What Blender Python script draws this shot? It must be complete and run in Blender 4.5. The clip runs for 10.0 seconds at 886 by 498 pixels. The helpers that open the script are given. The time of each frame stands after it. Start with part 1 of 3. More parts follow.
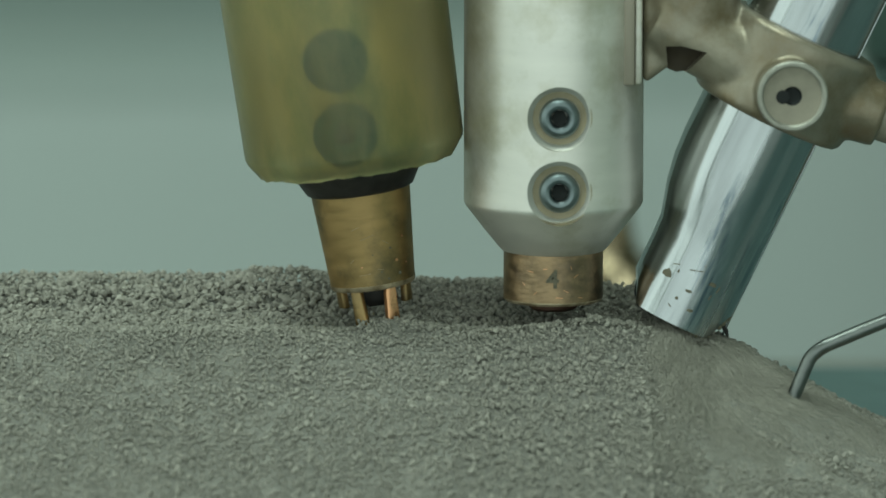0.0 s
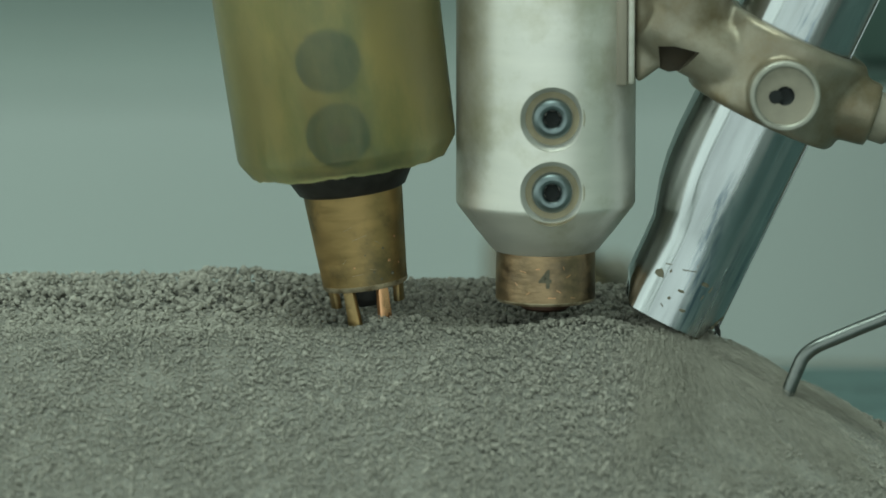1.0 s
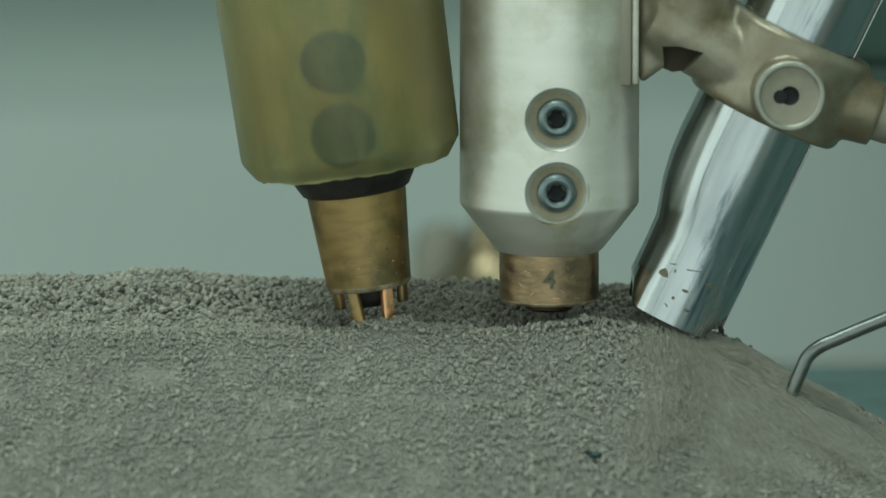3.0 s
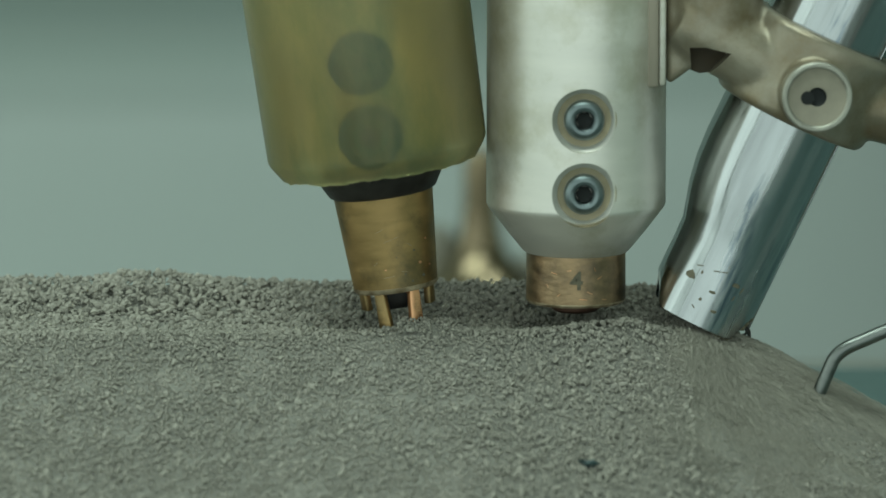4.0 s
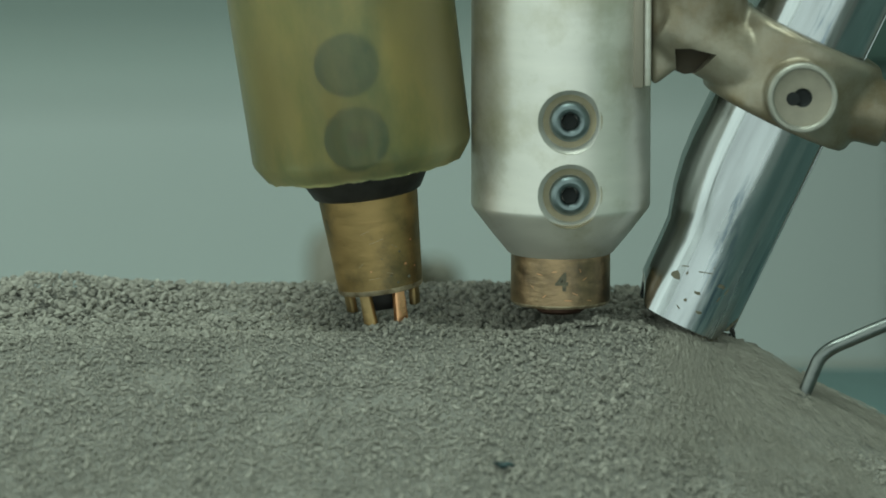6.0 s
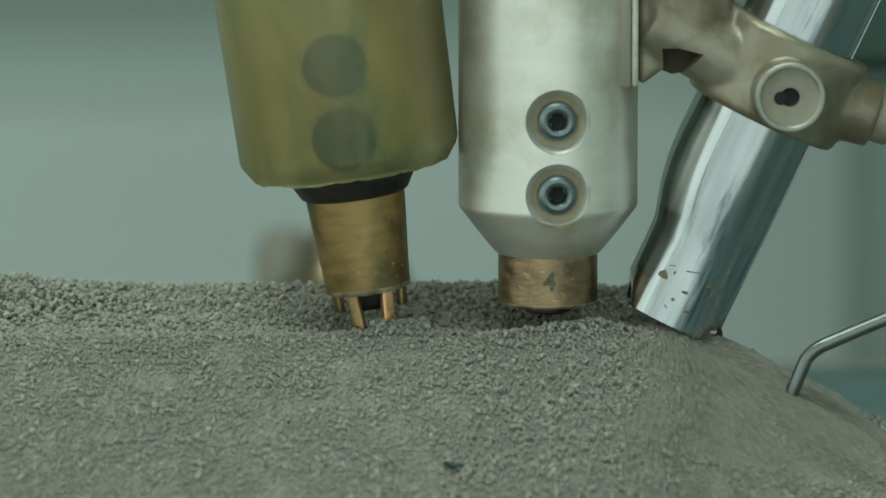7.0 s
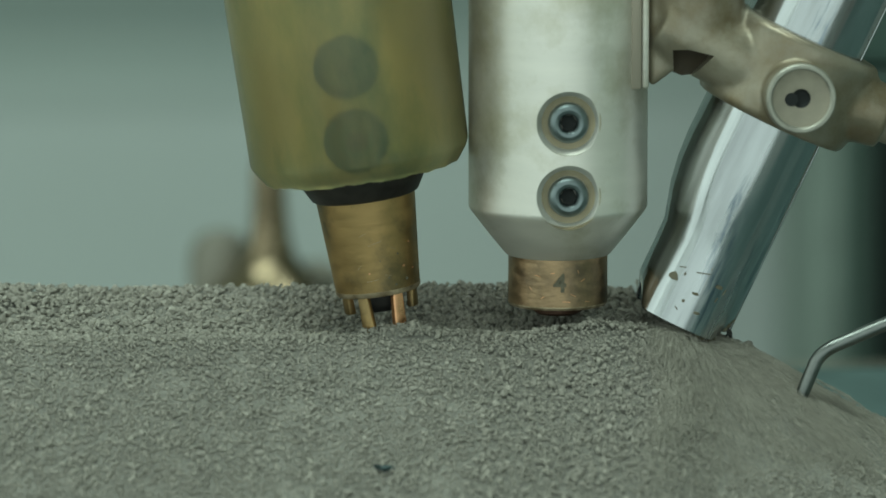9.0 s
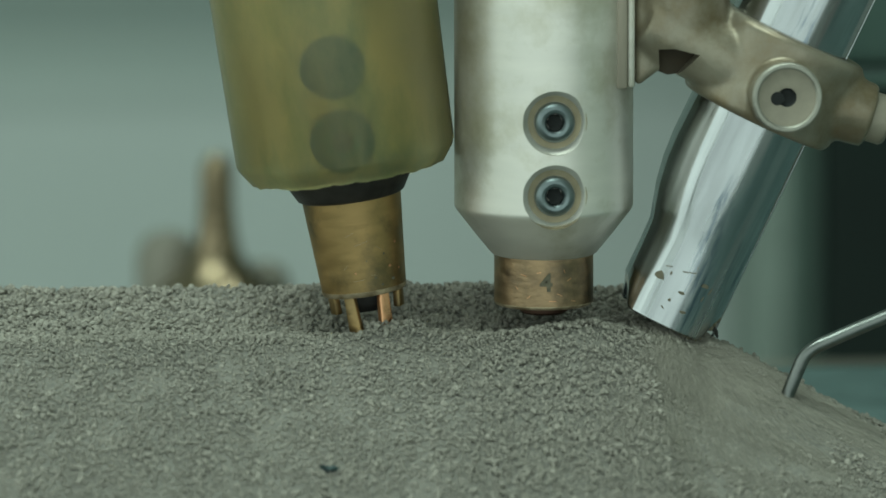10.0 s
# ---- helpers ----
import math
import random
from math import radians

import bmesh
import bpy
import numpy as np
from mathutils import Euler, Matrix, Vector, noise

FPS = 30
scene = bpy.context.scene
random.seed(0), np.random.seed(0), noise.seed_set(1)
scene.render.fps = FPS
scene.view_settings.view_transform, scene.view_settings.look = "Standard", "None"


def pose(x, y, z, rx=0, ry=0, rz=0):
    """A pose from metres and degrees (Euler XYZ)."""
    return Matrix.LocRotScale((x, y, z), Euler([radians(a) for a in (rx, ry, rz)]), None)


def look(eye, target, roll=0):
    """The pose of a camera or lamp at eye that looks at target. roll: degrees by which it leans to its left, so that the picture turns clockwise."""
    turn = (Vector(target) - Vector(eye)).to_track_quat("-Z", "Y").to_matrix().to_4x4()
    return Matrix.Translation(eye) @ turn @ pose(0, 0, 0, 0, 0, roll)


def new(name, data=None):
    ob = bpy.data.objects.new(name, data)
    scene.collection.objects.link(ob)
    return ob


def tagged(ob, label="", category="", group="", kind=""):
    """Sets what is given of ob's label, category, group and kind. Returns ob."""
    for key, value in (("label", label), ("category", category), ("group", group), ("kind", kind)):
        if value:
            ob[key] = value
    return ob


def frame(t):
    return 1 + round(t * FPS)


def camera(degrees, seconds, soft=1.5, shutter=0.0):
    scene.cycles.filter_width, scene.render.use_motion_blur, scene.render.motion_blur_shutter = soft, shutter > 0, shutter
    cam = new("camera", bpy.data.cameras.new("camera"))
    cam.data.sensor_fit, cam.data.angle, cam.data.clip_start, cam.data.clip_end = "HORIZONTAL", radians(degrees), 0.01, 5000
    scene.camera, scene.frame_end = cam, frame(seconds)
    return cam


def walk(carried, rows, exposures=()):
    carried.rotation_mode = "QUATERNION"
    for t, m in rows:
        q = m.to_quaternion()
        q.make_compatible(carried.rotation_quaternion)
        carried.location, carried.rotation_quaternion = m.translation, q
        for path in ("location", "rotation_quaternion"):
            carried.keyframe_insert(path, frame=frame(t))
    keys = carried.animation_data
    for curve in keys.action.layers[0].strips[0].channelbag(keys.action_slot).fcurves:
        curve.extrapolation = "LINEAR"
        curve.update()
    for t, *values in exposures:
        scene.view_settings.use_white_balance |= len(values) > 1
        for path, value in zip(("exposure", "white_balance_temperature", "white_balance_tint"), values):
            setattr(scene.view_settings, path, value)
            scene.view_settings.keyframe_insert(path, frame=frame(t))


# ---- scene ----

MM = 0.001
cam = camera(8.0, 10.0, soft=1.6, shutter=0.5)
cam.data.dof.use_dof = True
cam.data.dof.focus_distance = 1.402
cam.data.dof.aperture_fstop = 11.5

# ---- camera: stands on a tripod in the workshop and pans after the welding carriage ----
SPEED = 8.54  # of the carriage along the seam, millimetres a second
EYE_D, EYE_TILT, AIM_Z = 1.4015, 9.0, 0.0574
EYE = (0.0, -EYE_D * math.cos(radians(EYE_TILT)), AIM_Z + EYE_D * math.sin(radians(EYE_TILT)))
BASE = look(EYE, (0, 0, AIM_Z))
# seconds, pan, tilt, roll, in thousandths of a radian
DRIFT = [
    (0.0, 0.00, 0.00, 0.0), (0.5, 3.62, 0.05, 0.0), (1.0, 7.41, 0.05, 0.0), (1.5, 11.48, 0.04, 0.05), (2.0, 15.29, 0.04, 0.1),
    (2.5, 17.86, 0.08, 0.3), (4.0, 21.05, 0.38, 0.5), (4.5, 23.19, 0.54, 0.5), (5.0, 26.30, 0.70, 0.5), (5.5, 30.27, 0.76, 0.5),
    (6.0, 35.81, 0.66, 0.6), (7.5, 46.85, 0.76, 1.5), (8.0, 49.33, 0.85, 1.5), (8.5, 51.36, 1.02, 1.4), (9.0, 54.68, 1.07, 1.4),
    (9.5, 59.46, 1.16, 2.2), (10.0, 63.07, 1.09, 2.7),
]


def drift(pan, tilt, roll):
    turned = Matrix.Rotation(-pan * MM, 4, "Z") @ BASE.to_3x3().to_4x4() @ Matrix.Rotation(tilt * MM, 4, "X") @ Matrix.Rotation(-roll * MM, 4, "Z")
    return Matrix.Translation(EYE) @ turned


walk(cam, [(t, drift(a, b, c)) for t, a, b, c in DRIFT], exposures=[(0.0, -0.07), (10.0, -0.07)])

# ---- light: workshop lamps overhead, and two soft lamps added out of view ----
world = bpy.data.worlds.new("workshop_light")
scene.world = world
world.use_nodes = True
wbg = world.node_tree.nodes["Background"]
wbg.inputs["Color"].default_value = (0.58, 0.80, 0.74, 1)
wbg.inputs["Strength"].default_value = 0.20


def area(name, eye, target, sx, sy, power, color):
    data = bpy.data.lights.new(name, "AREA")
    data.shape, data.size, data.size_y, data.energy, data.color = "RECTANGLE", sx, sy, power, color
    ob = new(name, data)
    ob.matrix_basis = look(eye, target)
    return ob


area("ceiling_lamp", (-0.4, -0.4, 1.8), (0, 0, 0.05), 1.4, 0.5, 24.0, (0.81, 1.0, 0.92))
area("ceiling_lamp", (0.5, 0.55, 1.9), (0, 0.5, 0.05), 1.6, 0.4, 12.5, (0.81, 1.0, 0.93))
# large front and left lamps, added for broad reflections on steel and chrome
area("added_soft_light", (-0.2, -2.46, 0.6), (0, 0, 0.5), 4.0, 2.6, 33.5, (0.83, 1.0, 0.95))
area("added_soft_light", (-2.46, -1.0, 0.85), (0, -1.0, 0.85), 2.6, 2.2, 26, (0.83, 1.0, 0.93))


# ---- materials ----
def mat(name, color, rough=0.5, metal=0.0, var=0.15, scale=300.0, bump=0.0, bump_scale=900.0, stain=None, stain_at=(0.5, 0.65),
        stain_scale=80.0, stain_along=False, stretch=(1, 1, 1), rough_var=0.1, trans=0.0, spec=0.5, per_island=0.0):
    m = bpy.data.materials.new(name)
    m.use_nodes = True
    nt = m.node_tree
    n, l = nt.nodes, nt.links
    b = n["Principled BSDF"]
    tc = n.new("ShaderNodeTexCoord")
    mp = n.new("ShaderNodeMapping")
    mp.inputs["Scale"].default_value = stretch
    l.new(tc.outputs["Object"], mp.inputs["Vector"])
    nz = n.new("ShaderNodeTexNoise")
    nz.inputs["Scale"].default_value, nz.inputs["Detail"].default_value = scale, 5
    l.new(mp.outputs["Vector"], nz.inputs["Vector"])
    ramp = n.new("ShaderNodeMapRange")
    ramp.inputs["From Min"].default_value, ramp.inputs["From Max"].default_value = 0.3, 0.7
    ramp.inputs["To Min"].default_value, ramp.inputs["To Max"].default_value = 1 - var, 1 + var
    l.new(nz.outputs["Fac"], ramp.inputs["Value"])
    mul = n.new("ShaderNodeMix")
    mul.data_type, mul.blend_type = "RGBA", "MULTIPLY"
    mul.inputs["Factor"].default_value = 1.0
    mul.inputs["A"].default_value = (*color, 1)
    l.new(ramp.outputs["Result"], mul.inputs["B"])
    out = mul.outputs["Result"]
    if stain:
        sn = n.new("ShaderNodeTexNoise")
        sn.inputs["Scale"].default_value, sn.inputs["Detail"].default_value, sn.inputs["Roughness"].default_value = stain_scale, 6, 0.65
        l.new((mp.outputs["Vector"] if stain_along else tc.outputs["Object"]), sn.inputs["Vector"])
        sr = n.new("ShaderNodeMapRange")
        sr.inputs["From Min"].default_value, sr.inputs["From Max"].default_value = stain_at
        l.new(sn.outputs["Fac"], sr.inputs["Value"])
        sm = n.new("ShaderNodeMix")
        sm.data_type = "RGBA"
        l.new(sr.outputs["Result"], sm.inputs["Factor"])
        l.new(out, sm.inputs["A"])
        sm.inputs["B"].default_value = (*stain, 1)
        out = sm.outputs["Result"]
    if per_island:
        src = n.new("ShaderNodeNewGeometry")
        r = n.new("ShaderNodeMapRange")
        r.inputs["To Min"].default_value, r.inputs["To Max"].default_value = 1 - per_island, 1 + per_island
        l.new(src.outputs["Random Per Island"], r.inputs["Value"])
        mm = n.new("ShaderNodeMix")
        mm.data_type, mm.blend_type = "RGBA", "MULTIPLY"
        mm.inputs["Factor"].default_value = 1.0
        l.new(out, mm.inputs["A"])
        l.new(r.outputs["Result"], mm.inputs["B"])
        out = mm.outputs["Result"]
    l.new(out, b.inputs["Base Color"])
    rr = n.new("ShaderNodeMapRange")
    rr.inputs["From Min"].default_value, rr.inputs["From Max"].default_value = 0.3, 0.7
    rr.inputs["To Min"].default_value, rr.inputs["To Max"].default_value = max(0.02, rough - rough_var), rough + rough_var
    l.new(nz.outputs["Fac"], rr.inputs["Value"])
    l.new(rr.outputs["Result"], b.inputs["Roughness"])
    b.inputs["Metallic"].default_value = metal
    b.inputs["Transmission Weight"].default_value = trans
    b.inputs["Specular IOR Level"].default_value = spec
    if bump:
        bn = n.new("ShaderNodeTexNoise")
        bn.inputs["Scale"].default_value, bn.inputs["Detail"].default_value = bump_scale, 4
        l.new(mp.outputs["Vector"], bn.inputs["Vector"])
        bp = n.new("ShaderNodeBump")
        bp.inputs["Strength"].default_value, bp.inputs["Distance"].default_value = bump, 0.0004
        l.new(bn.outputs["Fac"], bp.inputs["Height"])
        l.new(bp.outputs["Normal"], b.inputs["Normal"])
    return m


# bed under the grains, darker than them to paint the shade between grains
M_FLUX_SHADED = mat("flux", (0.215, 0.21, 0.18), 0.9, 0, 0.25, 900, 0.8, 2200, spec=0.2)
M_GRAIN = mat("flux_grain", (0.292, 0.279, 0.235), 0.85, 0, 0.22, 700, 0.5, 2500, spec=0.2, per_island=0.15)
M_SLAG = mat("glassy_slag", (0.03, 0.06, 0.06), 0.4, 0, 0.3, 400, 0.4, 900)
M_STREAM = mat("running_flux", (0.345, 0.33, 0.275), 0.9, 0, 0.15, 700, 0.3, 2500, spec=0.2, per_island=0.17)
M_STEEL = mat("satin_steel", (0.76, 0.735, 0.66), 0.44, 0.74, 0.07, 40, 0.10, 60, stretch=(1, 1, 5), rough_var=0.05,
              stain=(0.50, 0.47, 0.34), stain_at=(0.47, 0.72), stain_scale=48)
M_CHROME = mat("chrome", (0.43, 0.45, 0.45), 0.21, 1.0, 0.22, 260, 0.16, 130, stretch=(1, 1, 0.10), rough_var=0.08, stain=(0.16, 0.21, 0.25),
               stain_at=(0.57, 0.68), stain_scale=240, stain_along=True)
M_COPPER = mat("worn_copper", (0.41, 0.275, 0.118), 0.46, 1.0, 0.16, 130, 0.2, 260, stretch=(0.7, 0.7, 2.6), stain=(0.17, 0.135, 0.075),
               stain_at=(0.46, 0.68), stain_scale=75)
M_TIP = mat("red_copper", (0.36, 0.25, 0.145), 0.45, 1.0, 0.3, 260, 0.4, 420, stretch=(0.8, 0.8, 1.6), stain=(0.17, 0.13, 0.09),
            stain_at=(0.45, 0.7), stain_scale=120)
# red copper with the shadow under the tip put into its colour
M_REDTIP_SHADED = mat("shaded_red_copper", (0.09, 0.045, 0.028), 0.6, 0.6, 0.2, 200, 0.3, 420)
M_SPATTER = mat("spatter", (0.15, 0.135, 0.09), 0.7, 0.2, 0.3, 900, 0.5, 1500)
M_BRIGHT_COPPER = mat("bright_copper", (0.72, 0.38, 0.20), 0.3, 1.0, 0.15, 300, 0.2, 600)
M_DARK = mat("black_oxide", (0.045, 0.042, 0.038), 0.45, 0.6, 0.3, 200, 0.2, 700)
M_SCREW = mat("blued_steel", (0.19, 0.23, 0.23), 0.38, 1.0, 0.15, 300, 0.1, 800)
# near-black stand-in for the shade inside sockets and holes
M_HOLE_SHADE = mat("hole_shade", (0.022, 0.024, 0.023), 0.7, 0, 0.2, 300, spec=0.15)
M_RECESS = mat("tarnished_steel", (0.36, 0.31, 0.205), 0.55, 0.6, 0.18, 250, 0.1, 600)
M_CAST = mat("cast_zinc", (0.27, 0.242, 0.18), 0.40, 0.5, 0.2, 90, 0.32, 500, stain=(0.19, 0.148, 0.085), stain_at=(0.46, 0.66), stain_scale=60)
M_LUG = mat("rubbed_flange", (0.36, 0.32, 0.25), 0.5, 0.6, 0.15, 60, 0.15, 200, stretch=(3, 1, 0.4))
M_WORN = mat("worn_edge", (0.48, 0.39, 0.26), 0.5, 0.7, 0.25, 300, 0.6, 500, stain=(0.25, 0.19, 0.11), stain_at=(0.45, 0.6), stain_scale=220)
# rust brown taken very dark, with the overhanging arm's shadow in it
M_RUST_SHADED = mat("shaded_rust_brown", (0.038, 0.027, 0.012), 0.75, 0.1, 0.25, 120, 0.4, 400)
M_RIM = mat("rubbed_zinc", (0.30, 0.295, 0.245), 0.42, 0.5, 0.2, 250, 0.3, 500)
M_WASHER = mat("zinc_boss", (0.27, 0.245, 0.185), 0.5, 0.4, 0.16, 250, 0.15, 600)
M_WIRE = mat("steel_wire", (0.19, 0.205, 0.19), 0.38, 1.0, 0.15, 300, 0.15, 500)
M_SHROUD = mat("amber_plastic", (0.65, 0.585, 0.29), 0.36, 0, 0.16, 55, 0.0, 200, trans=0.86, rough_var=0.0, stain=(0.36, 0.43, 0.21),
               stain_at=(0.46, 0.70), stain_scale=62, stain_along=True, stretch=(1, 1, 0.45))
M_SCREEN = mat("grey_green_steel", (0.01, 0.065, 0.048), 0.7, 0.0, 0.2, 200, spec=0.1)
M_SCREWHEAD = mat("green_screw_head", (0.035, 0.11, 0.08), 0.6, 0.0, 0.2, 200, spec=0.2)
M_INNER = mat("inner_brass", (0.77, 0.645, 0.35), 0.5, 0.2, 0.12, 60)
M_WALL = mat("painted_wall", (0.43, 0.485, 0.455), 0.8, 0, 0.05, 3, 0.1, 60)
# pale tone of the unseen walls, chosen to bounce light onto the metal
M_BOUNCE = mat("pale_bounce_paint", (0.66, 0.72, 0.66), 0.8, 0, 0.05, 3, 0.1, 60)
# three wall tones that paint the gradual darkening towards the top
M_SHADE_TOP = mat("wall_shade_top", (0.20, 0.25, 0.225), 0.7, 0, 0.06, 3, 0.1, 60)
M_SHADE_MID = mat("wall_shade_mid", (0.27, 0.325, 0.295), 0.7, 0, 0.06, 3, 0.1, 60)
M_SHADE_LOW = mat("wall_shade_low", (0.345, 0.40, 0.37), 0.75, 0, 0.06, 3, 0.1, 60)
M_PLATE = mat("painted_steel", (0.075, 0.125, 0.118), 0.55, 0, 0.15, 60, 0.1, 300)
M_CORNER_SHADE = mat("corner_shade_green", (0.055, 0.10, 0.08), 0.5, 0, 0.2, 30, 0.1, 200)
M_COLUMN = mat("dark_green_paint", (0.008, 0.015, 0.012), 0.7, 0, 0.2, 30, 0.1, 200, spec=0.2)
# two tones between wall and column, for the painted gradient at its edge
M_EDGE_PALE = mat("edge_step_pale_paint", (0.19, 0.24, 0.205), 0.6, 0, 0.15, 30, 0.1, 200)
M_EDGE_DARK = mat("edge_step_dark_paint", (0.05, 0.085, 0.067), 0.6, 0, 0.15, 30, 0.1, 200)
M_BRASS = mat("brass", (0.235, 0.185, 0.115), 0.27, 1.0, 0.15, 60, 0.1, 300)
M_KNOB = mat("grey_brown_metal", (0.20, 0.19, 0.15), 0.5, 0.3, 0.15, 60)
M_CONCRETE = mat("concrete", (0.30, 0.30, 0.28), 0.85, 0, 0.15, 6, 0.3, 80)


# ---- building helpers ----
def mesh_from(name, bm, material, smooth=True):
    me = bpy.data.meshes.new(name)
    bm.normal_update()
    bm.to_mesh(me)
    bm.free()
    me.materials.append(material)
    if smooth:
        me.shade_smooth()
        me.set_sharp_from_angle(angle=radians(32))
    return me


def part(name, bm, material, parent, label="", m=None, smooth=True):
    """Links a bmesh (millimetres) as one mesh object under a thing or a part."""
    bm.transform(Matrix.Scale(MM, 4))
    ob = new(name, mesh_from(name, bm, material, smooth))
    ob.parent = parent
    if m is not None:
        ob.matrix_basis = m
    return tagged(ob, label)


def thing(name, m, label, category, group="", kind=""):
    ob = new(name)
    ob.empty_display_size = 0.01
    ob.matrix_basis = m
    return tagged(ob, label, category, group, kind)


def mmpose(x, y, z, rx=0, ry=0, rz=0):
    return pose(x * MM, y * MM, z * MM, rx, ry, rz)


def lathe(profile, seg=64, bm=None, m=None, offset=None):
    """Turns (radius, height) pairs round z; offset gives each ring its own centre in x."""
    bm = bm or bmesh.new()
    m = m or Matrix.Identity(4)
    rings = []
    for k, (r, z) in enumerate(profile):
        cx = offset[k] if offset else 0
        if r < 1e-6:
            rings.append([bm.verts.new(m @ Vector((cx, 0, z)))])
        else:
            rings.append([bm.verts.new(m @ Vector((cx + r * math.cos(2 * math.pi * i / seg), r * math.sin(2 * math.pi * i / seg), z)))
                          for i in range(seg)])
    for a, b in zip(rings, rings[1:]):
        for i in range(seg):
            j = (i + 1) % seg
            if len(a) == 1 and len(b) == 1:
                break
            if len(a) == 1:
                bm.faces.new((a[0], b[j], b[i]))
            elif len(b) == 1:
                bm.faces.new((a[i], a[j], b[0]))
            else:
                bm.faces.new((a[i], a[j], b[j], b[i]))
    bmesh.ops.recalc_face_normals(bm, faces=bm.faces)
    return bm


def block(sx, sy, sz, at=(0, 0, 0), bevel=0.6, segments=2, m=None):
    bm = bmesh.new()
    bmesh.ops.create_cube(bm, size=1, matrix=Matrix.Translation(at) @ Matrix.Diagonal((sx, sy, sz, 1)))
    if bevel:
        bmesh.ops.bevel(bm, geom=list(bm.edges), offset=bevel, segments=segments, profile=0.5, affect="EDGES")
    if m is not None:
        bm.transform(m)
    return bm


def sweep(points, radius, seg=16, steps=8):
    """A round bar along a smooth line through points."""
    pts = [Vector(p) for p in points]
    line = []
    for i in range(len(pts) - 1):
        p0, p1, p2, p3 = pts[max(i - 1, 0)], pts[i], pts[i + 1], pts[min(i + 2, len(pts) - 1)]
        for k in range(steps):
            t = k / steps
            line.append(0.5 * ((2 * p1) + (p2 - p0) * t + (2 * p0 - 5 * p1 + 4 * p2 - p3) * t * t + (3 * p1 - p0 - 3 * p2 + p3) * t ** 3))
    line.append(pts[-1])
    bm = bmesh.new()
    rings = []
    for i, p in enumerate(line):
        d = (line[min(i + 1, len(line) - 1)] - line[max(i - 1, 0)]).normalized()
        u = d.cross(Vector((0, 1, 0))).normalized()
        v = d.cross(u)
        rings.append([bm.verts.new(p + radius * (math.cos(a) * u + math.sin(a) * v)) for a in (2 * math.pi * k / seg for k in range(seg))])
    for a, b in zip(rings, rings[1:]):
        for i in range(seg):
            bm.faces.new((a[i], a[(i + 1) % seg], b[(i + 1) % seg], b[i]))
    bm.faces.new(rings[0])
    bm.faces.new(rings[-1])
    bmesh.ops.recalc_face_normals(bm, faces=bm.faces)
    return bm


def prism(outline, y0, y1):
    """An outline in x and z, drawn through from y0 to y1."""
    bm = bmesh.new()
    a = [bm.verts.new((x, y0, z)) for x, z in outline]
    b = [bm.verts.new((x, y1, z)) for x, z in outline]
    bm.faces.new(a)
    bm.faces.new(b)
    for i in range(len(a)):
        j = (i + 1) % len(a)
        bm.faces.new((a[i], a[j], b[j], b[i]))
    bmesh.ops.recalc_face_normals(bm, faces=bm.faces)
    return bm


def settle(ob):
    """Applies the modifiers of a part and keeps the plain mesh."""
    bpy.context.view_layer.update()
    me = bpy.data.meshes.new_from_object(ob.evaluated_get(bpy.context.evaluated_depsgraph_get()))
    ob.modifiers.clear()
    ob.data = me
    me.shade_smooth()
    me.set_sharp_from_angle(angle=radians(32))


def cut(ob, cutters):
    for c in cutters:
        c.transform(Matrix.Scale(MM, 4))
        me = bpy.data.meshes.new("cutter")
        c.to_mesh(me)
        c.free()
        co = new("cutter", me)
        co.parent = ob.parent
        md = ob.modifiers.new("cut", "BOOLEAN")
        md.object, md.operation = co, "DIFFERENCE"
        settle(ob)
        bpy.data.objects.remove(co)


# ---- large structure ----
def slab(name, sx, sy, sz, at, material, label, category):
    bm = block(sx, sy, sz, (0, 0, 0), bevel=0)
    bm.transform(Matrix.Scale(MM, 4))
    ob = new(name, mesh_from(name, bm, material, False))
    ob.location = [a * MM for a in at]
    return tagged(ob, label, category, kind="structure")


slab("wall_north", 5000, 80, 3200, (0, 1240, 700), M_WALL, "plain grey-green painted workshop wall", "wall")
# the south, east and west walls are unseen; they hold or bounce the added light
for sx, sz, x, z in ((250, 3200, -2375, 700), (650, 3200, 2175, 700), (4100, 150, -200, -825), (4100, 350, -200, 2125)):
    slab("wall_south", sx, 80, sz, (x, -2540, z), M_BOUNCE, "plain grey-green painted unseen wall around the added front lamp", "wall")
# thin slabs carry the painted falloff in steps down the wall
slab("wall_shade_band", 5000, 8, 1500, (0, 1203, 712), M_SHADE_TOP, "darker green upper wall, its falloff put into the colour", "wall band")
for k, m in enumerate((M_SHADE_MID, M_SHADE_LOW)):
    slab("wall_shade_band", 5000, 8, 16, (0, 1203, -46 - 16 * k), m, "graded lower edge of the wall's painted darkening", "wall band")
slab("wall_east", 80, 3700, 3200, (2540, -650, 700), M_BOUNCE, "unseen wall painted pale green to brighten the torch's right side", "wall")
for sy, sz, y, z in ((150, 3200, -2425, 700), (850, 3200, 775, 700), (2700, 600, -1000, -600), (2700, 300, -1000, 2150)):
    slab("wall_west", 80, sy, sz, (-2540, y, z), M_BOUNCE, "plain pale painted unseen wall around the added side lamp", "wall")
slab("floor", 5160, 3860, 60, (0, -650, -930), M_CONCRETE, "grey concrete workshop floor", "floor")
slab("ceiling", 5160, 3860, 60, (0, -650, 2330), M_WALL, "pale painted workshop ceiling", "ceiling")

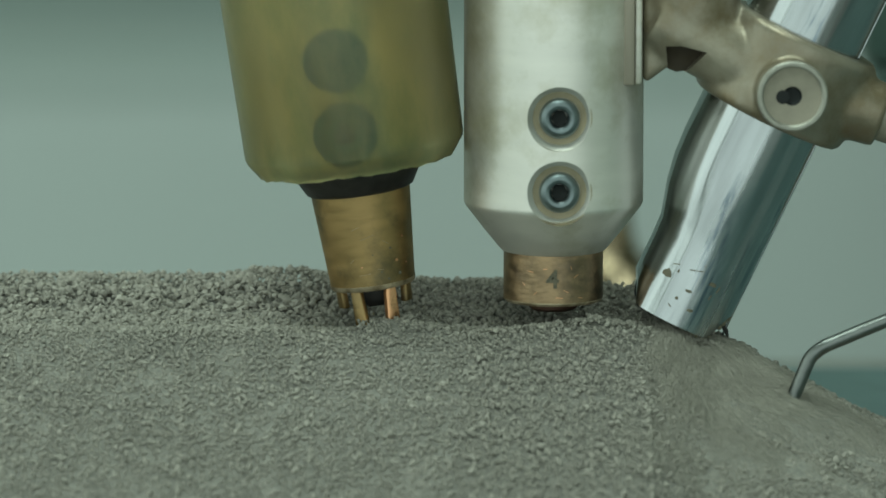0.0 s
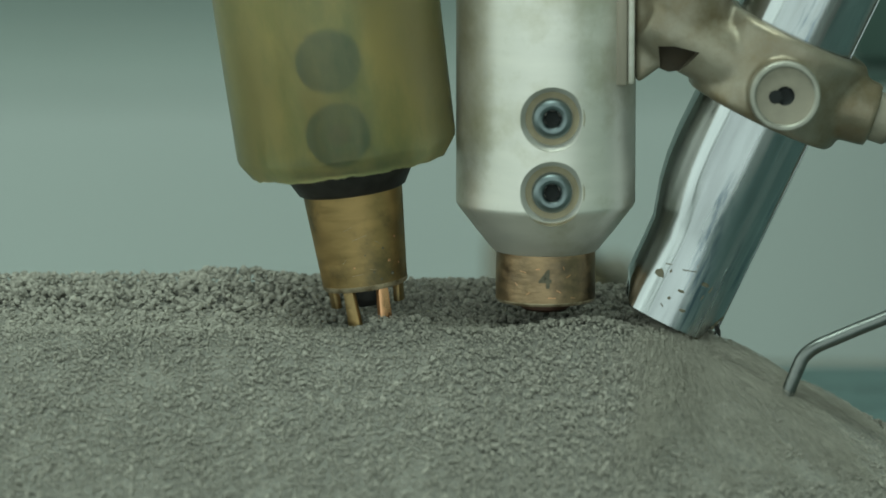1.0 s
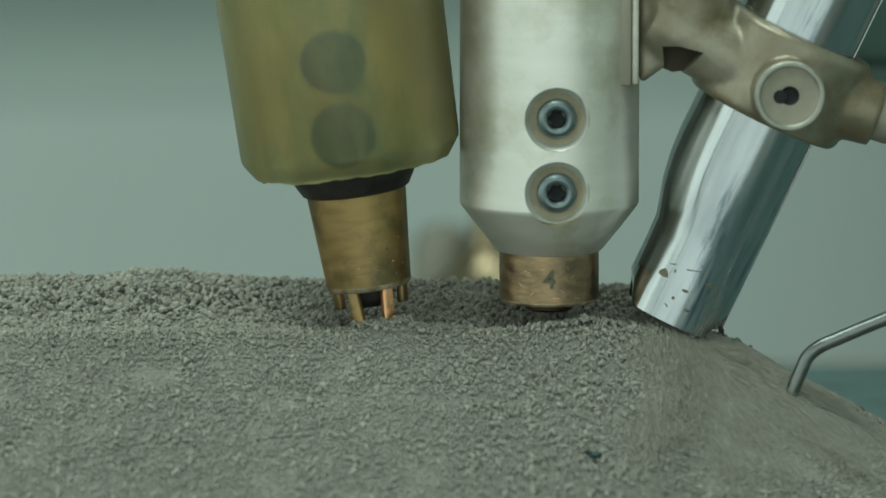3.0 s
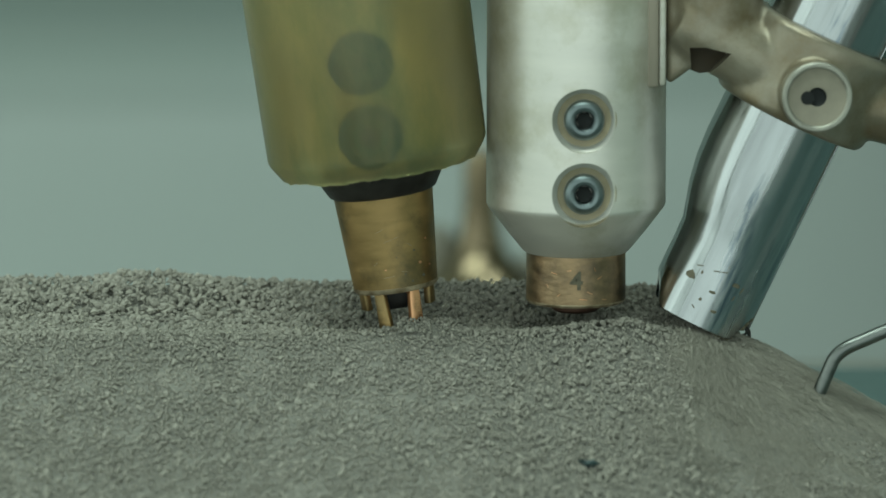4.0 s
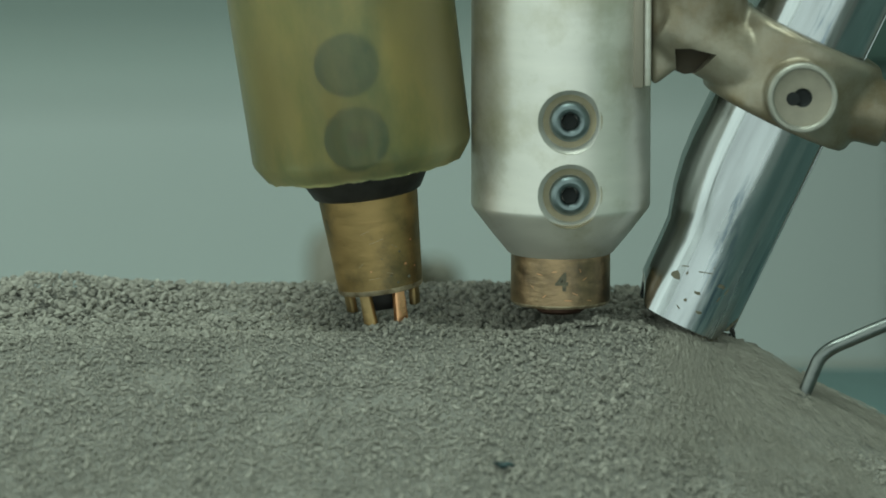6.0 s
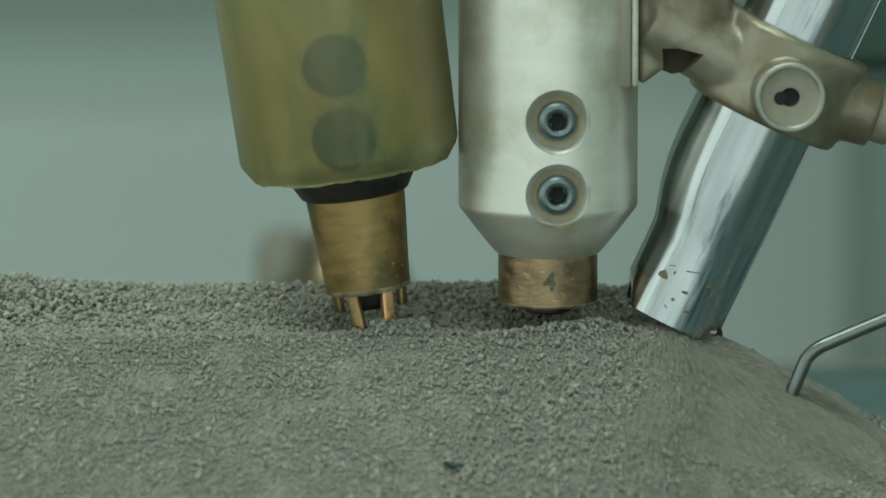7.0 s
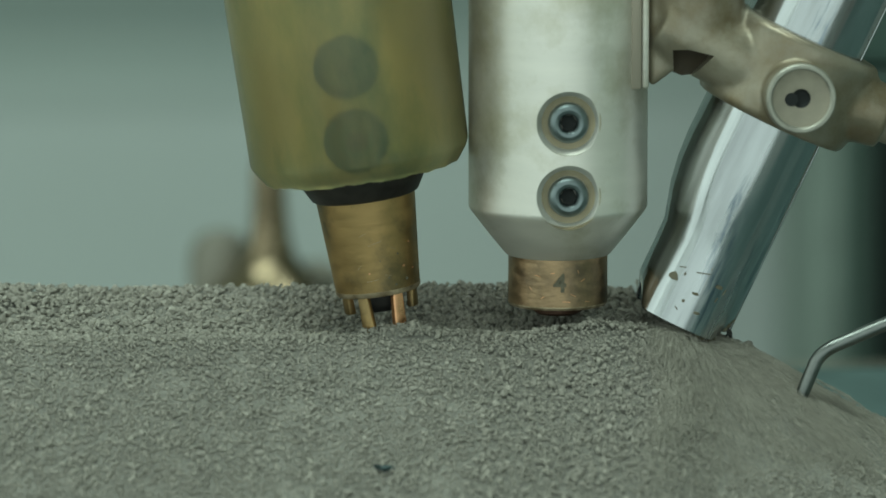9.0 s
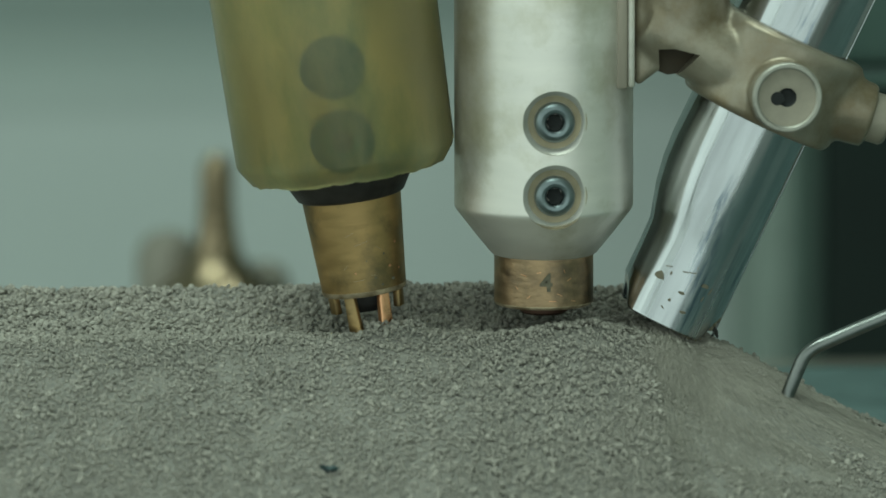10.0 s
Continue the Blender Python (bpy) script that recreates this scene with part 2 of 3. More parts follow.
# ---- the steel plate under the torches ----


def build_plate():
    t = thing("workpiece_plate", mmpose(0, 0, 0), "dark teal painted steel plate under the welding flux", "steel plate")
    part("plate", block(900, 335, 24, (60, 7, -12), 1.5), M_PLATE, t)
    for sx in (-330, 450):
        part("support_block", block(60, 280, 876, (sx, 0, -462), 3), M_PLATE, t)
    return t


build_plate()


def build_rail():
    t = thing("carriage_rail", mmpose(0, 420, -47.6), "dull grey-brown carriage rail behind the plate", "rail")
    part("rail", block(900, 60, 40, (60, 0, -20), 3), M_KNOB, t)
    for sx in (-300, 420):
        part("leg", block(50, 50, 812, (sx, 0, -446.4), 3), M_KNOB, t)
    return t


build_rail()


def build_stud():
    t = thing("brass_stud", mmpose(48.7, 420, -47.6), "polished brass stud with flared base on the rail", "stud")
    prof = [(0, 0), (19, 0), (19, 22), (18.5, 25), (16, 27.5), (12, 30), (9, 33), (6.8, 36.5), (5.5, 41), (4.8, 47),
            (4.5, 53), (4.5, 59), (3.8, 62), (2.1, 63.8), (0, 64.2)]
    part("stem", lathe([(r * 1.07, z * 1.07) for r, z in prof], 48), M_BRASS, t)
    for x, y, r, h in ((-14, 15, 9.1, 44), (14, 13, 8.0, 35)):
        part("knob", lathe([(0, 0), (r, 0), (r, h - 7), (r * 0.75, h - 2), (r * 0.35, h - 0.3), (0, h)], 32), M_KNOB, t, "dull rounded knob", mmpose(x, y, 0))
    return t


build_stud()


def build_column():
    t = thing("machine_column", mmpose(415, 1010, -900), "dark green painted machine column on the workshop floor", "machine column")
    part("column", block(260, 170, 1700, (0, 0, 850), 6), M_COLUMN, t)
    # added strips grade the colour where the column's edge darkens softly
    part("edge_step_dark", block(9, 160, 1690, (-134.5, -4, 855), 3), M_EDGE_DARK, t, "lighter green step of the column's painted soft edge")
    part("edge_step_pale", block(9, 150, 1680, (-143.5, -4, 850), 3), M_EDGE_PALE, t, "pale grey-green step of the column's painted soft edge")
    part("foot", block(320, 210, 20, (-6, 0, 10), 4), M_COLUMN, t)
    return t


build_column()


def build_corner_shade():
    # made-up bar behind the torches that imitates the wall darkening at upper right
    t = thing("corner_shade_bar", mmpose(160, 300, 62), "added dark green bar, stands in for the wall's darker upper right", "beam")
    part("beam", block(100, 60, 2236, (0, 0, 1119), 6), M_CORNER_SHADE, t)
    part("end_cap", block(92, 52, 6, (0, 0, -2), 2), M_CORNER_SHADE, t)
    return t


beam = build_corner_shade()


# ---- flux bed ----
SY = [-110, -80, -50, -30, -20, -15, -11, -6, 0, 6, 14, 22, 27, 32, 40, 55, 80, 110]
SZ = [-7, 8, 23.5, 34, 39.2, 41.4, 41.7, 40.6, 40.0, 40.7, 42.6, 45.2, 46.2, 46.0, 43, 35, 21, 4]


def smoothstep(a, b, x):
    t = min(1.0, max(0.0, (x - a) / (b - a)))
    return t * t * (3 - 2 * t)


def section(y):
    """Height of the settled flux across the weld, in millimetres."""
    return sum(np.interp(y + d, SY, SZ) for d in (-3, -1, 1, 3)) / 4


def height(x, y):
    """Height of the flux round the torches: settled bed, dips at the tips, heap under the feed tube."""
    z = section(y)
    z += 2.6 * smoothstep(6, 34, x) * (1 - smoothstep(33, 48, x)) * math.exp(-((y + 11) / 9) ** 2)
    z += 3.0 * math.exp(-((x + 9.5) / 9) ** 2 - ((y + 8.5) / 5.0) ** 2)
    z -= 1.5 * math.exp(-(((x - 21) / 9) ** 2 + ((y + 1) / 7) ** 2))
    z -= 1.2 * math.exp(-(((x + 16) / 8) ** 2 + ((y - 1) / 7) ** 2))
    z += 0.4 * smoothstep(26, 40, x) * (1 - smoothstep(44, 56, x)) * math.exp(-((y - 3) / 10) ** 2)
    z -= 2.2 * math.exp(-((x - 57.5) / 6) ** 2 - ((y + 11) / 6) ** 2)
    z -= 1.1 * smoothstep(26, 38, x) * smoothstep(4, 16, y)
    w = smoothstep(40 + 6 * smoothstep(0, 15, y), 61, x)
    if w > 0:
        d = math.hypot(max(0.0, x - 52), y + 2)
        cone = 39.9 - 0.56 * max(0.0, d - 8)
        k = 3.0
        hh = min(1.0, max(0.0, 0.5 + 0.5 * (cone - z) / k))
        low = (cone * (1 - hh) + z * hh) - k * hh * (1 - hh)
        z = z * (1 - w) + (low - 2.3 * math.exp(-((x - 57.5) / 6) ** 2 - ((y + 11) / 6) ** 2)) * w
    return z


def build_flux():
    bm = bmesh.new()
    xs = np.arange(-130, 131, 2.0)
    ys = np.concatenate([np.arange(-108, -40, 2.5), np.arange(-40, 44, 1.4), np.arange(44, 109, 4.0)])
    grid = [[bm.verts.new((x * MM, y * MM, max(-0.5, height(x, y) - 0.80 - 0.55 * smoothstep(-2, 12, x) * (1 - smoothstep(48, 60, x)) + 0.35 * noise.noise((x * 0.6, y * 0.6, 3)) + 0.5 * noise.noise((x * 0.12, y * 0.12, 7))) * MM))
             for y in ys] for x in xs]
    for a, b in zip(grid, grid[1:]):
        for i in range(len(ys) - 1):
            bm.faces.new((a[i], b[i], b[i + 1], a[i + 1]))
    ob = new("flux_bed", mesh_from("flux_bed", bm, M_FLUX_SHADED))
    return tagged(ob, "grey-beige granular welding flux heaped over the seam", "welding flux", kind="stuff")


flux = build_flux()

# grain shapes: worn lumps of twenty faces
def grain_shapes(count, plain=False):
    shapes = []
    for _ in range(count):
        bm = bmesh.new()
        if plain:
            bmesh.ops.create_uvsphere(bm, u_segments=4, v_segments=2, radius=1)
        else:
            bmesh.ops.create_icosphere(bm, subdivisions=1, radius=1)
        bm.verts.ensure_lookup_table()
        v = np.array([p.co[:] for p in bm.verts])
        v *= np.random.uniform(0.62, 1.22, (len(v), 1))
        v *= np.random.uniform(0.75, 1.2, (1, 3))
        f = np.array([[q.index for q in p.verts] for p in bm.faces])
        bm.free()
        shapes.append((v, f))
    return shapes


SHAPES = grain_shapes(14)
SMALL_SHAPES = grain_shapes(8, True)


def turn():
    return np.array(Euler(np.random.uniform(0, 6.28, 3)).to_matrix())


def grains_mesh(name, places, material=M_GRAIN, shapes=SHAPES):
    """One mesh of many grains; places: (x, y, z, radius) in millimetres."""
    vs, fs, base = [], [], 0
    for x, y, z, r in places:
        v, f = shapes[np.random.randint(len(shapes))]
        vs.append((v @ turn().T * r + (x, y, z)) * MM)
        fs.append(f + base)
        base += len(v)
    me = bpy.data.meshes.new(name)
    me.from_pydata(np.concatenate(vs).tolist(), [], np.concatenate(fs).tolist())
    me.materials.append(material)
    me.update()
    return me


LANES = [(-80, -68), (-68, -57), (-57, -47), (-47, -38), (-38, -30), (-30, -22.5), (-22.5, -15), (-15, -8), (-8, 0), (0, 10), (10, 20), (20, 31)]
TILE = 12.6


def lane_mesh(y0, y1):
    yc = (y0 + y1) / 2
    coarse = smoothstep(-11, -5, yc)
    n = int((TILE + 0.6) * (y1 - y0 + 0.6) * (3.1 - 1.4 * coarse))
    places = []
    for _ in range(n):
        x = np.random.uniform(-TILE / 2 - 0.3, TILE / 2 + 0.3)
        y = np.random.uniform(y0 - 0.3, y1 + 0.3)
        r = np.random.lognormal(math.log(0.24 + 0.225 * coarse), 0.38)
        if coarse < 0.5 and np.random.random() < 0.02:
            r = np.random.uniform(0.5, 0.8)
        r = min(r, 1.0)
        places.append((x, y - yc, section(y) - section(yc) - 0.55 - 0.2 * coarse + r * 0.25 + np.random.uniform(-0.12, 0.16) * (1 + 1.6 * coarse), r))
    return grains_mesh("flux_grains", places)


def ridge(bed_x):
    """Uneven crest of the bank behind the seam, along the bed."""
    return 1.4 * (1 - smoothstep(-34, 5, bed_x)) + 1.2 * math.exp(-((bed_x + 37) / 10) ** 2)


LANE_MESHES = [[lane_mesh(a, b) for _ in range(6)] for a, b in LANES]
FLUX_TILES = []
for i in range(25):
    for j, (y0, y1) in enumerate(LANES):
        ob = new("flux_grains", LANE_MESHES[j][(i * (2 if j % 2 else 5) + j * 3 + (i // 6)) % 6])
        ob.parent = flux
        tagged(ob, kind="stuff")
        FLUX_TILES.append((ob, -113 + i * TILE, (y0 + y1) / 2, np.random.uniform(-0.1, 0.1) + ridge(-113 + i * TILE) * smoothstep(8, 22, (y0 + y1) / 2),
                           (ridge(-110 + i * TILE) - ridge(-116 + i * TILE)) / 6 * smoothstep(8, 22, (y0 + y1) / 2),
                           ridge(-113 + i * TILE) * (smoothstep(8, 22, (y0 + y1) / 2 + 4) - smoothstep(8, 22, (y0 + y1) / 2 - 4)) / 8))


def tile_pose(x, y, lift, slope, lean):
    e = 4.0
    sx = slope + (height(x + e, y) - height(x - e, y)) / (2 * e)
    sy = lean + (height(x, y + e) - height(x, y - e)) / (2 * e) - (section(y + e) - section(y - e)) / (2 * e)
    m = Euler((math.atan(sy), -math.atan(sx), 0)).to_matrix().to_4x4()
    return Matrix.Translation((x * MM, y * MM, (height(x, y) + lift - 0.8 * smoothstep(43, 60, x) * (1 - smoothstep(40, 58, math.hypot(x - 52, y + 2)))) * MM)) @ m


# ---- flux that runs from the tube's mouth down the heap ----
def stream_mesh():
    places = []
    for _ in range(400):
        u, v = np.random.normal(0, 6.0), np.random.normal(0, 2.6)
        r = min(0.6, np.random.lognormal(math.log(0.16), 0.35))
        places.append((u, v, -0.45 + r * 0.3 - 0.010 * u * u - 0.02 * v * v + np.random.uniform(-0.06, 0.08), r))
    return grains_mesh("running_flux", places, M_STREAM, SMALL_SHAPES)


STREAM_MESHES = [stream_mesh() for _ in range(5)]
STREAM = []
for k in range(230):
    ob = new("running_flux", STREAM_MESHES[k % 5])
    ob.parent = flux
    tagged(ob, kind="stuff")
    STREAM.append((ob, -97 + 95 * ((k * 0.618) % 1.0) + np.random.normal(0, 4), 0.67 * np.random.random(), np.random.uniform(36, 62)))


def stream_pose(angle, r, sink):
    a = radians(angle)
    x0 = 47 + 7 * (angle + 97) / 95
    x, y = x0 + r * math.cos(a), -4 + r * math.sin(a)
    e = 3.0
    d = Vector((math.cos(a), math.sin(a), (height(x + e * math.cos(a), y + e * math.sin(a)) - height(x - e * math.cos(a), y - e * math.sin(a))) / (2 * e))).normalized()
    side = Vector((-math.sin(a), math.cos(a), 0))
    up = d.cross(side)
    m = Matrix((d, side, up)).transposed().to_4x4()
    return Matrix.Translation((x * MM, y * MM, (height(x, y) + 0.35 - sink) * MM)) @ m


# ---- a shard of slag that slides down the heap and then lies in the bed ----
def build_shard():
    bm = bmesh.new()
    bmesh.ops.create_icosphere(bm, subdivisions=2, radius=1)
    for v in bm.verts:
        v.co *= 1 + 0.7 * noise.noise(v.co * 1.3 + Vector((3, 1, 0)))
    bm.transform(Matrix.Diagonal((2.5, 1.3, 0.8, 1)))
    return part("slag_shard", bm, M_SLAG, flux, "dark teal shard of slag in the flux", smooth=False)


shard = build_shard()


# ---- shrouded torch ----
def build_shrouded_torch():
    t = thing("shrouded_welding_torch", mmpose(-15.4, 0, 49.5, 0, -7.7, 0), "welding torch in an olive amber plastic shroud with copper nozzle", "welding torch")
    prof = [(21.6, 27.2), (24.0, 30.6), (24.3, 31.6), (24.8, 60), (25.4, 110), (23.6, 110), (22.9, 60), (22.3, 31.6), (20.4, 28.2), (21.6, 27.2)]
    bm = lathe(prof, 160)
    for v in bm.verts:
        if v.co.z < 31:
            d = Vector((v.co.x, v.co.y, 0)).normalized()
            v.co.z += 0.55 * noise.noise(d * 4.2) + 0.35 * noise.noise(d * 13)
            v.co += d * (0.35 * noise.noise(d * 6 + Vector((5, 0, 0))))
    part("shroud", bm, M_SHROUD, t, "translucent olive amber plastic shroud")
    body = part("torch_body", lathe([(0, 28.5), (13, 28.5), (20.2, 31.8), (21.0, 33.5), (21.1, 60), (21.2, 109), (0, 109)], 64), M_INNER, t)
    for z in (37, 53.2):
        screw = part("screw", lathe([(0, -1), (6.9, -1), (6.9, 0.9), (6.4, 1.5), (5.4, 1.6), (5.1, 1.35), (4.6, 1.2), (0, 1.2)], 48), M_SCREEN, body, "dark green screw seen through the plastic",
                     mmpose(-0.8, -20.55, z, 90, 0, 0))
        part("screw_head", lathe([(0, 0), (4.1, 0), (4.1, 1.4), (3.7, 1.8), (2.4, 1.8), (2.2, 1.4), (0, 1.4)], 40), M_SCREWHEAD, screw)
        part("socket", lathe([(0, 1.2), (2.3, 1.2), (2.3, 1.85), (2.0, 2.0), (0, 2.0)], 6), M_DARK, screw)
    part("collar", lathe([(0, 31), (14.4, 31), (14.4, 26.8), (13.8, 25.2), (11.9, 21.8), (11.2, 21.4), (0, 21.4)], 64), M_DARK, t, "blackened steel collar")
    part("nozzle", lathe([(0, 6), (7.2, 6), (7.4, 0), (9.0, 0), (9.35, 0.4), (9.7, 5), (11.2, 23.5), (11.3, 24.6), (10.6, 25.4), (0, 25.4)], 64), M_COPPER, t, "worn copper nozzle with scratches")
    part("worn_rim", lathe([(8.7, -0.05), (9.05, -0.06), (9.42, 0.4), (9.52, 1.1), (9.4, 1.1), (8.7, 0.3), (8.7, -0.05)], 96), M_WORN, t, "bright worn rim of the nozzle")
    part("nozzle_band", lathe([(10.9, 22.4), (11.33, 22.5), (11.42, 22.8), (11.48, 24.5), (11.3, 24.9), (10.9, 24.9), (10.9, 22.4)], 96), M_COPPER, t)
    for a, z, w, tilt in ((-101, 14.3, 2.0, 21), (-88, 12.1, 3.4, 15), (-66, 10.5, 1.6, -34), (-112, 7.0, 1.2, 40), (-97, 3.8, 2.6, 5), (-76, 4.6, 1.5, -12)):
        m = Matrix.Translation(((9.32 + 0.081 * z) * math.cos(radians(a)) * MM, (9.32 + 0.081 * z) * math.sin(radians(a)) * MM, z * MM)) @ pose(0, 0, 0, 0, 0, a + 90) @ pose(0, 0, 0, 0, -tilt, 0)
        part("scratch", block(w, 0.08, 0.09, (0, 0, 0), 0.02, 1), M_WORN, t, "", m)
    for a, z, size in ((-60, 9, 0.3), (-52, 6, 0.45), (-75, 4, 0.3), (-40, 11, 0.35), (-100, 5.5, 0.25), (-48, 3, 0.5), (-66, 2.2, 0.35), (-35, 5, 0.3), (-84, 8, 0.2)):
        bm = bmesh.new()
        bmesh.ops.create_icosphere(bm, subdivisions=1, radius=1)
        bm.transform(Matrix.Diagonal((size, size * 0.35, size * 0.8, 1)))
        r = 9.4 + 0.08 * z
        part("spatter", bm, M_BRIGHT_COPPER if a % 3 else M_SPATTER, t, "", Matrix.Translation((r * math.cos(radians(a)) * MM, r * math.sin(radians(a)) * MM, z * MM)) @ pose(0, 0, 0, 0, 0, a + 90))
    for a in (-152, -118, -62, -28):
        ang = radians(a)
        m = Matrix.Translation((8.0 * math.cos(ang) * MM, 8.0 * math.sin(ang) * MM, 0)) @ pose(0, 0, 0, 0, 0, a + 90)
        long = a in (-118, -62)
        bm = block(2.8, 1.7, 11.5 if long else 5.0, (0, 0, -4.5 if long else -1.4), 0.4)
        for v in bm.verts:
            low = min(1.0, max(0.0, -v.co.z / 9))
            v.co.x = v.co.x * (0.85 + 0.35 * low) + (0.9 if a == -118 else -0.5) * low
            v.co.y += 0.25 * math.sin(a + v.co.z)
        part("finger", bm, M_BRIGHT_COPPER if a == -62 else M_COPPER, t, "", m)
    part("wire_guide", lathe([(0, 6), (4.6, 6), (4.6, -2.5), (3.4, -4.4), (0, -4.6)], 6), M_DARK, t, "dark hexagonal tip")
    return t


shrouded_torch = build_shrouded_torch()


# ---- bare torch ----
def build_torch():
    t = thing("welding_torch", mmpose(24.4, 0, 47, 0, 0, 0), "satin steel welding torch with socket screws and copper tip", "welding torch")
    prof = [(0, 10.5), (11.4, 10.5), (11.8, 10.8), (15.3, 15.1), (18.9, 19.8), (19.5, 20.6), (19.8, 21.3), (19.8, 21.8)] + [(19.8, 23.5 + 1.5 * k) for k in range(19)] + [(19.8, 60), (19.8, 100), (0, 100)]
    body = part("torch_body", lathe(prof, 144), M_STEEL, t)
    zs = (25.7, 42.0)
    cut(body, [lathe([(0, 0), (5.4, 0), (7.1, 1.7), (7.2, 20), (0, 20)], 48, m=Matrix.Translation((1.0, -17.2, z)) @ pose(0, 0, 0, 90, 0, 0)) for z in zs])
    for z in zs:
        s = part("socket_screw", lathe([(0, 0), (4.45, 0), (4.45, 2.1), (4.25, 2.8), (3.75, 3.3), (3.0, 3.5), (2.35, 3.3), (1.95, 2.8), (1.75, 1.0), (0, 0.6)], 48), M_SCREW, t,
                 "blued steel socket head screw", mmpose(1.0, -16.2, z, 90, 0, 0))
        part("socket", lathe([(0, 0.7), (1.85, 0.7), (1.85, 2.3), (1.4, 1.9), (0.8, 1.7), (0, 1.6)], 6), M_HOLE_SHADE, s)
        bm = lathe([(4.5, 0.05), (5.3, 0.15), (7.0, 1.0), (7.14, 1.2), (7.0, 0.4), (5.2, -0.3), (4.5, 0.05)], 64)
        for v in bm.verts:
            if v.co.z > 1.1:
                v.co.z = math.sqrt(19.8 ** 2 - (v.co.x + 1.0) ** 2) - 17.25 - 0.03
        part("recess_ring", bm, M_RECESS, t, "tarnished screw recess", mmpose(1.0, -17.25, z, 90, 0, 0))
    part("contact_tip", lathe([(0, 10.8), (11.0, 10.8), (11.05, -0.2), (10.6, -0.8), (4.2, -0.8), (4.2, 5), (0, 5)], 64), M_TIP, t, "worn copper tip with a stamped number")
    part("electrode_guide", lathe([(0, 4), (5.4, 4), (5.4, -2.4), (4.6, -3.0), (0, -3.0)], 32), M_REDTIP_SHADED, t, "red copper guide inside the tip, darkened for the shade there")
    part("worn_rim", lathe([(10.3, -0.82), (10.65, -0.82), (11.07, -0.3), (11.09, -0.05), (11.0, -0.05), (10.3, -0.7), (10.3, -0.82)], 96), M_WORN, t, "bright worn rim of the tip")
    for a, z, w, tilt in ((-118, 6.9, 1.5, 12), (-100, 7.6, 1.0, -8), (-76, 2.6, 1.3, 25), (-64, 5.9, 1.2, -30), (-112, 2.1, 1.1, -40), (-84, 1.2, 1.7, 4),
                          (-58, 1.0, 1.2, 10), (-127, 4.0, 0.9, 50), (-70, 7.8, 0.9, 70)):
        m = Matrix.Translation((11.0 * math.cos(radians(a)) * MM, 11.0 * math.sin(radians(a)) * MM, z * MM)) @ pose(0, 0, 0, 0, 0, a + 90) @ pose(0, 0, 0, 0, tilt, 0)
        part("scratch", block(w, 0.14, 0.16, (0, 0, 0), 0.03, 1), M_BRIGHT_COPPER, t, "", m)
    num = bpy.data.curves.new("number", "FONT")
    num.body, num.size, num.extrude, num.align_x = "4", 5.6 * MM, 0.25 * MM, "CENTER"
    num.offset = 0.14 * MM
    no = new("number", num)
    no.matrix_basis = Matrix.Identity(4)
    bpy.context.view_layer.update()
    me = bpy.data.meshes.new_from_object(no.evaluated_get(bpy.context.evaluated_depsgraph_get()))
    bpy.data.objects.remove(no)
    me.materials.clear()
    me.materials.append(M_SPATTER)
    ob = new("number", me)
    ob.parent, ob.matrix_basis = t, mmpose(-0.3, -11.0, 3.5, 90, 0, 0)
    tagged(ob, "stamped number four")
    part("mounting_lug", block(2.5, 22, 60, (16.2, -2, 78.5), 0.5), M_LUG, t, "brownish worn steel flange")
    part("flange_edge", block(1.7, 21, 60, (18.3, -1.8, 78.6), 0.7), M_STEEL, t, "bright rubbed edge of the flange")
    return t


torch = build_torch()


# ---- clamp and feed tube ----
TUBE = mmpose(48.9, 0, 42.3, 0, 25.5, 0)


def mouth(x):
    """How far the worn, slanting mouth of the tube lies above its square end."""
    return 0.6 + 5.9 * smoothstep(9.0, 13.3, x) + 6.2 * smoothstep(7.0, 10.2, -x)


